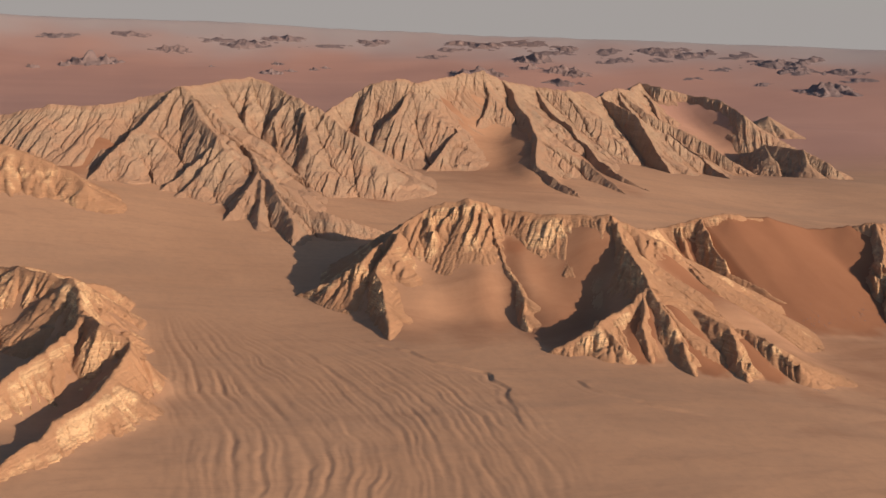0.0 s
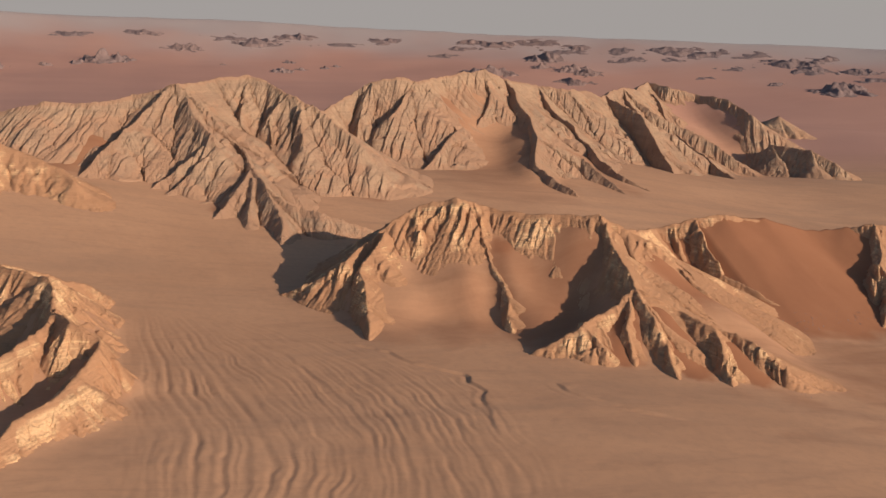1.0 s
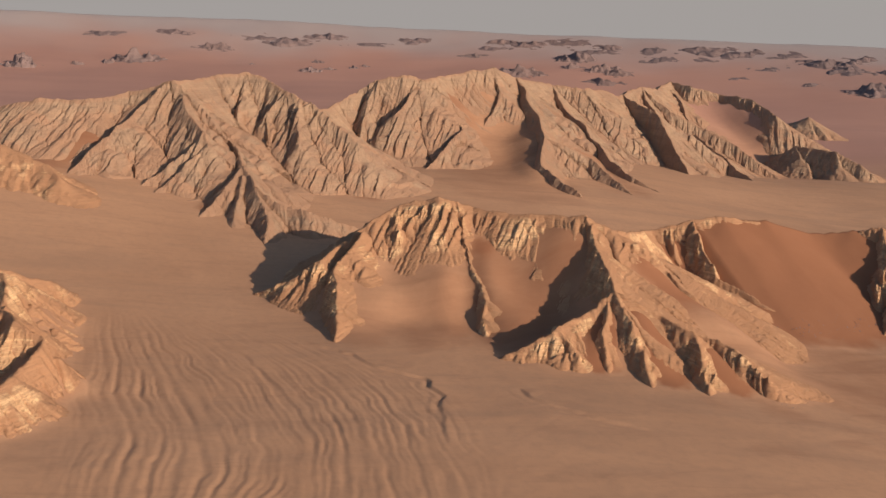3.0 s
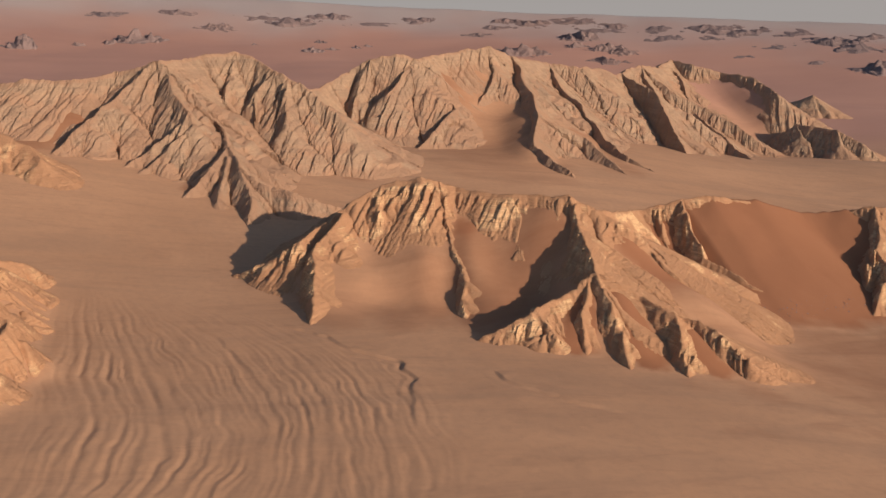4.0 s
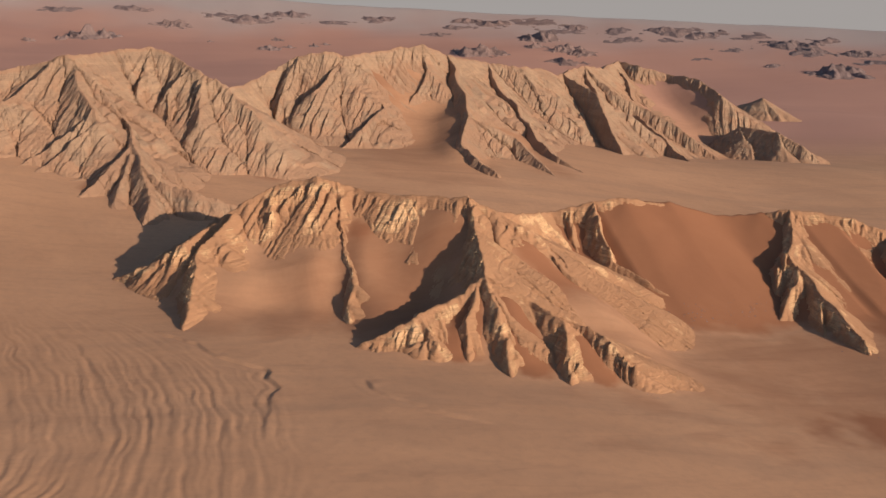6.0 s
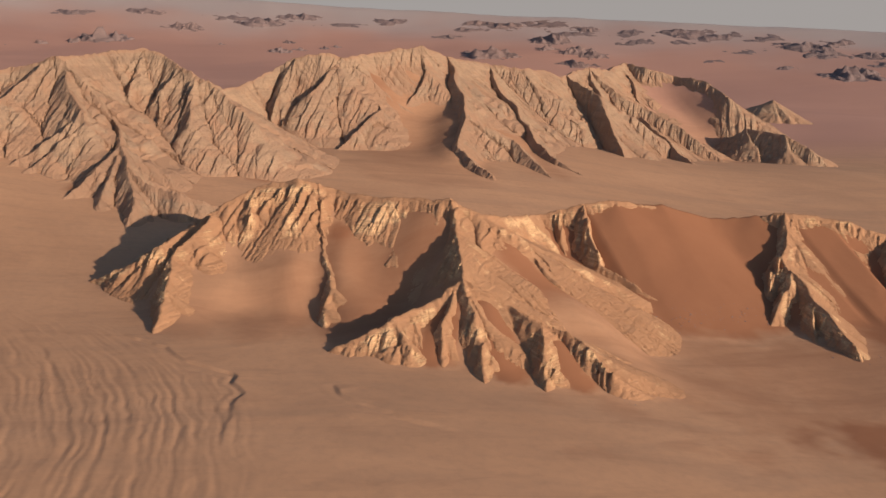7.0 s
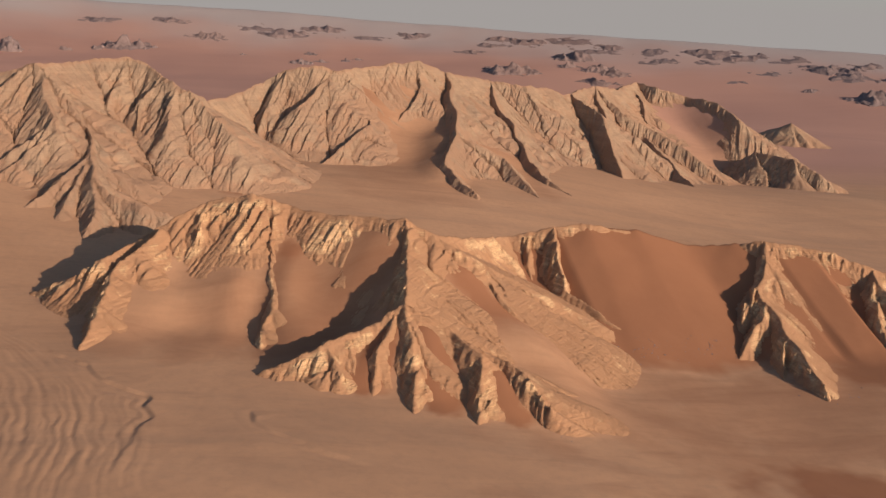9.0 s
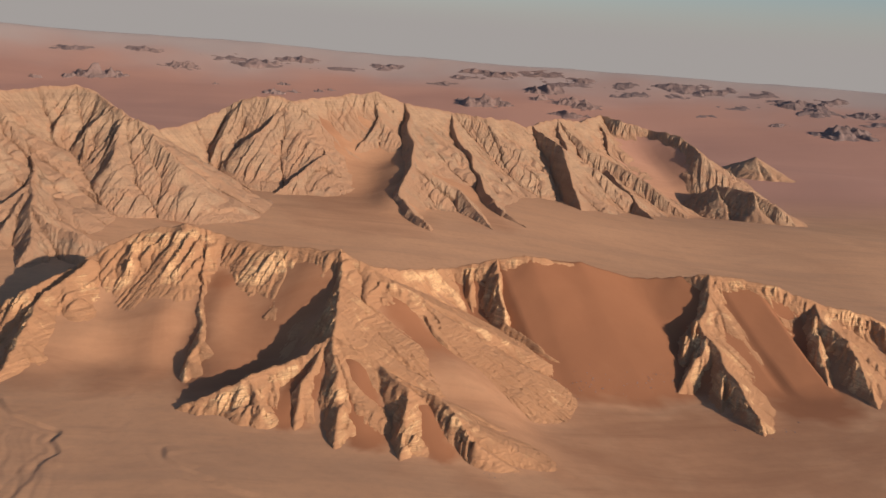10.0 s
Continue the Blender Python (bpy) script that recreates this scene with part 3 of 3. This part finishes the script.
# ---------------------------------------------------------------- meshes
def mesh_object(name, verts, quads, material, parent=None, attrs=(), rounded=None):
    """One mesh object from arrays of places and four-cornered faces."""
    me = bpy.data.meshes.new(name)
    me.vertices.add(len(verts))
    me.vertices.foreach_set("co", np.ascontiguousarray(verts, np.float32).ravel())
    me.loops.add(quads.size)
    me.loops.foreach_set("vertex_index", np.ascontiguousarray(quads, np.int32).ravel())
    me.polygons.add(len(quads))
    me.polygons.foreach_set("loop_start", np.arange(0, quads.size, 4, dtype=np.int32))
    me.polygons.foreach_set("use_smooth", np.full(len(quads), True) if rounded is None else rounded)
    me.update(calc_edges=True)
    for key, values in attrs:
        me.attributes.new(key, "FLOAT", "POINT").data.foreach_set("value", np.ascontiguousarray(values, np.float32))
    me.materials.append(material)
    ob = new(name, me)
    if parent:
        ob.parent = parent
    return ob


def grid_quads(nx, ny):
    i = np.arange(nx * ny).reshape(ny, nx)
    return np.stack((i[:-1, :-1], i[:-1, 1:], i[1:, 1:], i[1:, :-1]), -1).reshape(-1, 4)


def picked(verts, quads, attrs=()):
    """Only the corners that the given faces use."""
    used, inverse = np.unique(quads, return_inverse=True)
    return verts[used], inverse.reshape(quads.shape), [(k, v[used]) for k, v in attrs]


def graded(spans):
    """Coordinates with a step of their own in each span: (start, end, step)."""
    out = [np.arange(a, b, s) for a, b, s in spans]
    return np.concatenate(out + [np.array([spans[-1][1]], float)])


def grown(start, end, first, last):
    """Steps that grow evenly from first to last."""
    out, step = [start], first
    sign = 1 if end > start else -1
    while abs(out[-1] - start) < abs(end - start):
        out.append(out[-1] + sign * step)
        step = min(step * 1.06, last)
    return out[1:]


def ground_at(x, y):
    """The height of the ground sheet, read from its own grid."""
    i = np.clip(np.searchsorted(gx, x) - 1, 0, len(gx) - 2)
    j = np.clip(np.searchsorted(gy, y) - 1, 0, len(gy) - 2)
    u, v = (x - gx[i]) / (gx[i + 1] - gx[i]), (y - gy[j]) / (gy[j + 1] - gy[j])
    return (GZ[j, i] * (1 - u) + GZ[j, i + 1] * u) * (1 - v) + (GZ[j + 1, i] * (1 - u) + GZ[j + 1, i + 1] * u) * v


def islands(owner):
    """Numbers the connected patches of a grid of faces that share an owner; -1 stays out."""
    mark = np.where(owner >= 0, np.arange(owner.size).reshape(owner.shape), -1)
    across, down = owner[:, 1:] == owner[:, :-1], owner[1:] == owner[:-1]
    while True:
        old = mark.copy()
        for _ in range(12):
            m = np.maximum(mark[:, 1:], mark[:, :-1])
            mark[:, 1:] = np.where(across, m, mark[:, 1:])
            mark[:, :-1] = np.where(across, np.maximum(mark[:, :-1], m), mark[:, :-1])
            m = np.maximum(mark[1:], mark[:-1])
            mark[1:] = np.where(down, m, mark[1:])
            mark[:-1] = np.where(down, np.maximum(mark[:-1], m), mark[:-1])
        flat = mark.ravel()
        flat[flat >= 0] = flat[flat[flat >= 0]]
        if (mark == old).all():
            return mark


def patches(which, show, least):
    """Shares the visible faces of a mountain out among its spurs, each in one piece."""
    owner = np.where(show, which, -1)
    for _ in range(3):
        mark = islands(owner)
        names, count = np.unique(mark, return_counts=True)
        small = np.isin(mark, names[count < least]) & (owner >= 0)
        if not small.any():
            break
        kept = np.where(small, -1, owner)
        for _ in range(60):
            todo = small & (kept < 0)
            if not todo.any():
                break
            for axis, step in ((0, 1), (0, -1), (1, 1), (1, -1)):
                beside = np.roll(kept, step, axis)
                kept = np.where(todo & (kept < 0) & (beside >= 0), beside, kept)
        owner = kept
    return islands(owner)


def worn(z, level, step, rounds, power, free):
    """Rain-worn slopes: water runs from cell to cell and cuts in where much of it gathers."""
    ny, nx = z.shape
    index = np.arange(z.size).reshape(ny, nx)
    h = z.copy()
    for _ in range(rounds):
        pad = np.pad(h, 1, mode="edge")
        best, target = np.zeros(h.shape), index.copy()
        for dy in (-1, 0, 1):
            for dx in (-1, 0, 1):
                if dx or dy:
                    far = math.hypot(dx, dy)
                    drop = (h - pad[1 + dy:1 + dy + ny, 1 + dx:1 + dx + nx]) / far
                    to = np.clip(index + dy * nx + dx, 0, z.size - 1)
                    win = drop > best
                    best, target = np.where(win, drop, best), np.where(win, to, target)
        live = np.flatnonzero(free.ravel())
        order = live[np.argsort(-h.ravel()[live])]
        flow, rec = np.full(h.size, step * step).tolist(), target.ravel().tolist()
        run = order.tolist()
        for c in run:
            if rec[c] != c:
                flow[rec[c]] += flow[c]
        length = np.where((np.abs(target - index) == 1) | (np.abs(target - index) == nx), step, step * 1.4142)
        rate = (power / rounds * np.sqrt(np.minimum(np.array(flow), 4000.0)) / length.ravel())
        rate[(h <= level).ravel()] = 0.0
        rate, flat = rate.tolist(), h.ravel().tolist()
        for c in reversed(run):
            f = rate[c]
            flat[c] = (flat[c] + f * flat[rec[c]]) / (1 + f)
        h = np.array(flat).reshape(ny, nx)
    return h


def mountain(rng, box, step, material, label, name="mountain", category="mountain", power=0.25, ledge=0.0, bed=3.2, veneer=1.0, crumble=0.42, comb=0.0):
    """A mountain on its Empty, with the crest and each spur as a part of its own."""
    x0, x1, y0, y1 = box
    xs, ys = np.arange(x0, x1, step), np.arange(y0, y1, step)
    x, y = np.meshgrid(xs, ys)
    rough = rng.body(x[::4, ::4], y[::4, ::4], False)[0] > ground_at(x[::4, ::4], y[::4, ::4]) - 14.0
    fine = np.repeat(np.repeat(rough, 4, 0), 4, 1)[:x.shape[0], :x.shape[1]]
    shake = np.random.RandomState(int(rng.seed * 10))
    x = x + (shake.rand(*x.shape) - 0.5) * 0.55 * step
    y = y + (shake.rand(*x.shape) - 0.5) * 0.55 * step
    level = ground_at(x, y)
    z, which, rib = np.full(x.shape, -500.0), np.zeros(x.shape, np.int32), np.zeros(x.shape)
    z[fine], which[fine], rib[fine] = rng.body(x[fine], y[fine])
    z = worn(np.where(fine, z, level - 30.0), level - 6.0, step, 5, power, fine)
    soft = blurred(z, 5.0)
    fy, fx = np.gradient(soft, step)
    steep = np.hypot(fx, fy)
    facing = smooth(fx / np.maximum(steep, 0.05), -0.75, -0.25)
    broken = smooth(steep, 0.42, 0.72) * facing * smooth(z - level, 0.0, 6.0)
    z = z + broken * rng.scarps(x, y)
    tooth = rib * 1.7 + 0.25 * perlin(x / 30, y / 30)
    tooth = tooth + 0.4 * perlin(tooth * 0.6, tooth * 0.0 + 1.7)
    tooth = tooth - np.floor(tooth)
    teeth = np.where(tooth < 0.28, 1 - tooth / 0.28, (tooth - 0.28) / 0.72)
    z = z - comb * teeth * (1 - 0.85 * facing) * smooth(steep, 0.35, 0.65) * smooth(z - level, 0.0, 8.0) * (0.35 + 0.65 * smooth(fbm(x / 40, y / 40, 2), -0.3, 0.3))
    layer = (z + 0.06 * x - 0.05 * y + 0.9 * fbm(x / 60, y / 60, 3)) / bed
    z = z - ledge * bed / (2 * math.pi) * np.sin(2 * math.pi * layer) * (0.2 + 0.8 * smooth(steep, 0.5, 0.8)) * smooth(fbm(x / 35 + 3, y / 35, 3), -0.5, 0.4)
    soft = blurred(z, 3.0)
    gully = smooth(soft - z, 0.15 * step, 1.3 * step)
    steep = np.hypot(*np.gradient(soft, step))
    patchy = fbm(x / 22, y / 22, 4, 0.6)
    foot = 1 - smooth(z - level + 8.0 * patchy, 0.0, 5.0 + 5.0 * step)
    gentle = veneer * (1 - smooth(steep + 0.10 * patchy, 0.58, 0.88))
    sand = np.clip(np.maximum(0.65 * gully * smooth(patchy, -0.5, 0.3), 0.85 * foot) + 0.75 * (1 - smooth(steep + 0.12 * patchy, 0.48, 0.80)), 0, 1)
    z = z + (shake.rand(*x.shape) - 0.5) * crumble * step * (1 - 0.8 * np.maximum(sand, gentle))
    over = z > level - 1.2 * step
    show = over[:-1, :-1] | over[1:, :-1] | over[:-1, 1:] | over[1:, 1:]
    show &= fine[:-1, :-1] & fine[1:, :-1] & fine[:-1, 1:] & fine[1:, 1:]
    calm_face = (veneer * np.maximum(sand, gentle)[:-1, :-1] > 0.45).ravel()
    mark = patches(which[:-1, :-1], show, 260).ravel()
    verts = np.stack((x, y, z), -1).reshape(-1, 3)
    quads = grid_quads(len(xs), len(ys))
    thing = new(name)
    px, py = 0.5 * (x0 + x1), 0.5 * (y0 + y1)
    base = float(plain(np.array([px]), np.array([py]))[0])
    thing.location = (px, py, base)
    tagged(thing, label, category, kind="thing")
    order = np.argsort(mark, kind="stable")
    names, starts = np.unique(mark[order], return_index=True)
    for k, chosen in zip(names, np.split(order, starts[1:])):
        if k >= 0 and len(chosen) > 30:
            v, q, extra = picked(verts, quads[chosen], (("rib", rib.ravel()), ("sand", sand.ravel())))
            crest = which[:-1, :-1].ravel()[chosen[0]] == 0
            mesh_object("crest" if crest else "spur", v - np.array((px, py, base)), q, material, thing, extra, calm_face[chosen])
    return thing


gx = np.array(sorted(set(np.round(np.concatenate((graded(((-170, -30, 1.9), (-30, 240, 1.0), (240, 700, 2.2), (700, 900, 3.0))), grown(-170, -5200, 2.5, 70), grown(900, 5200, 3.0, 70))), 3))))
gy = np.array(sorted(set(np.round(np.concatenate((graded(((260, 300, 1.5), (300, 560, 1.05), (560, 700, 2.0), (700, 1100, 3.0))), grown(260, -1500, 3.0, 90), grown(1100, 5200, 3.5, 60))), 3))))
GX, GY = np.meshgrid(gx, gy)
GZ, DRIFT, ERG, HAZE = surface(GX, GY)
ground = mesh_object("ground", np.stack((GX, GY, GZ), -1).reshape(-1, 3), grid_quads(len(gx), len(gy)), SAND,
                     attrs=(("drift", DRIFT.ravel()), ("erg", ERG.ravel()), ("haze", HAZE.ravel())))
tagged(ground, "wind-smoothed desert plain of brown gravel and orange sand", "desert ground", kind="structure")

mountain(NEAR, (60, 900, 370, 770), 0.95, ROCK_NEAR, "rugged ochre rock mountain with sand-filled hollows and bare spurs", ledge=0.75, power=0.2)
mountain(FAR, (-360, 1300, 680, 1990), 1.5, ROCK_FAR, "long pale mountain range with deeply gullied rock flanks", ledge=0.2, bed=7.0, veneer=0.2, power=0.09, crumble=0.2, comb=2.6)
mountain(LEFT, (-240, 40, 310, 640), 0.95, ROCK_NEAR, "layered ochre rock hill beside the outwash fan", "hill", "hill", ledge=0.9, bed=2.6)
mountain(MIDDLE, (-260, 0, 690, 910), 1.8, ROCK_NEAR, "low tan rock hill at the foot of the range", "hill", "hill", ledge=0.7)
mountain(KNOLL, (1070, 1260, 1260, 1510), 2.5, ROCK_FAR, "small shaded rock ridge standing on the plain", "hill", "hill")
mountain(BUTTE, (1540, 1880, 2020, 2260), 4.0, ROCK_FAR, "small lone rock hill on the far plain", "hill", "hill")


def inselberg(x0, y0, wide, high, seed):
    """A dark rock hill worn into a few knobs, half drowned in sand."""
    wide, deep = wide * 1.25, wide * 0.42
    u, v = np.meshgrid(np.linspace(-1.3, 1.3, 91), np.linspace(-1.3, 1.3, 45))
    turn = 0.35 * math.sin(seed * 2.7)
    x = x0 + wide * 0.5 * u * math.cos(turn) - deep * v * math.sin(turn)
    y = y0 + wide * 0.5 * u * math.sin(turn) + deep * v * math.cos(turn)
    q = np.hypot(u, v) + 0.42 * fbm(u * 1.4 + seed * 5.1, v * 1.1, 4, 0.6)
    knobs = 1 - 1.6 * np.abs(perlin(u * 1.9 + seed * 3.3, v * 0.8 + seed)) - 0.2 * np.abs(perlin(u * 4.1 + seed, v * 1.7))
    h = np.clip(1.0 - q, -0.3, 1) * (0.45 + 0.85 * np.clip(knobs, 0, 1)) + 0.05 * fbm(u * 6 + seed, v * 4, 4)
    z = plain(x, y) - 3.0 + 0.9 * high * h
    base = np.array((x0, y0, float(plain(np.array([x0]), np.array([y0]))[0])))
    ob = mesh_object("hill", np.stack((x, y, z), -1).reshape(-1, 3) - base, grid_quads(91, 45), ROCK_DARK)
    ob.location = base
    tagged(ob, "dark rocky hill rising from the red far plain", "hill", "hills on the far plain", "thing")


for k, (hx, hy, hw, hh) in enumerate(WEST_HILLS + MIDDLE_HILLS + EAST_HILLS):
    inselberg(hx, hy, hw, hh, k + 1.0)


def scattered_rocks():
    """Loose blocks that have rolled down to the foot of the sand bowl and the spurs."""
    pick = random.Random(5)
    verts, quads = [], []
    box = [(-1, -1, -1), (1, -1, -1), (1, 1, -1), (-1, 1, -1), (-1, -1, 1), (1, -1, 1), (1, 1, 1), (-1, 1, 1)]
    sides = [(0, 3, 2, 1), (4, 5, 6, 7), (0, 1, 5, 4), (1, 2, 6, 5), (2, 3, 7, 6), (3, 0, 4, 7)]
    spots = [(515, 537, 30, 7, 90), (548, 548, 14, 6, 24), (478, 530, 10, 8, 20), (590, 470, 14, 7, 16), (385, 402, 10, 4, 10)]
    for cx, cy, rx, ry, count in spots:
        for _ in range(count):
            x, y = pick.gauss(cx, rx), pick.gauss(cy, ry)
            z = float(ground_at(np.array([x]), np.array([y]))[0])
            size, first = 0.15 + 0.45 * pick.random() ** 3, len(verts)
            turn = pick.random() * 3.1
            for bx, by, bz in box:
                k = size * (0.65 + 0.5 * pick.random()) * (0.75 if bz > 0 else 1)
                px, py = bx * k * 1.3, by * k
                verts.append((x + px * math.cos(turn) - py * math.sin(turn), y + px * math.sin(turn) + py * math.cos(turn), z + bz * k * 0.7))
            quads += [tuple(first + i for i in side) for side in sides]
    ob = mesh_object("scattered_rocks", np.array(verts), np.array(quads), ROCK_DARK, None, (("rib", np.zeros(len(verts))),), np.zeros(len(quads), bool))
    tagged(ob, "small loose brown rocks strewn along the mountain foot", "rocks", kind="stuff")


scattered_rocks()
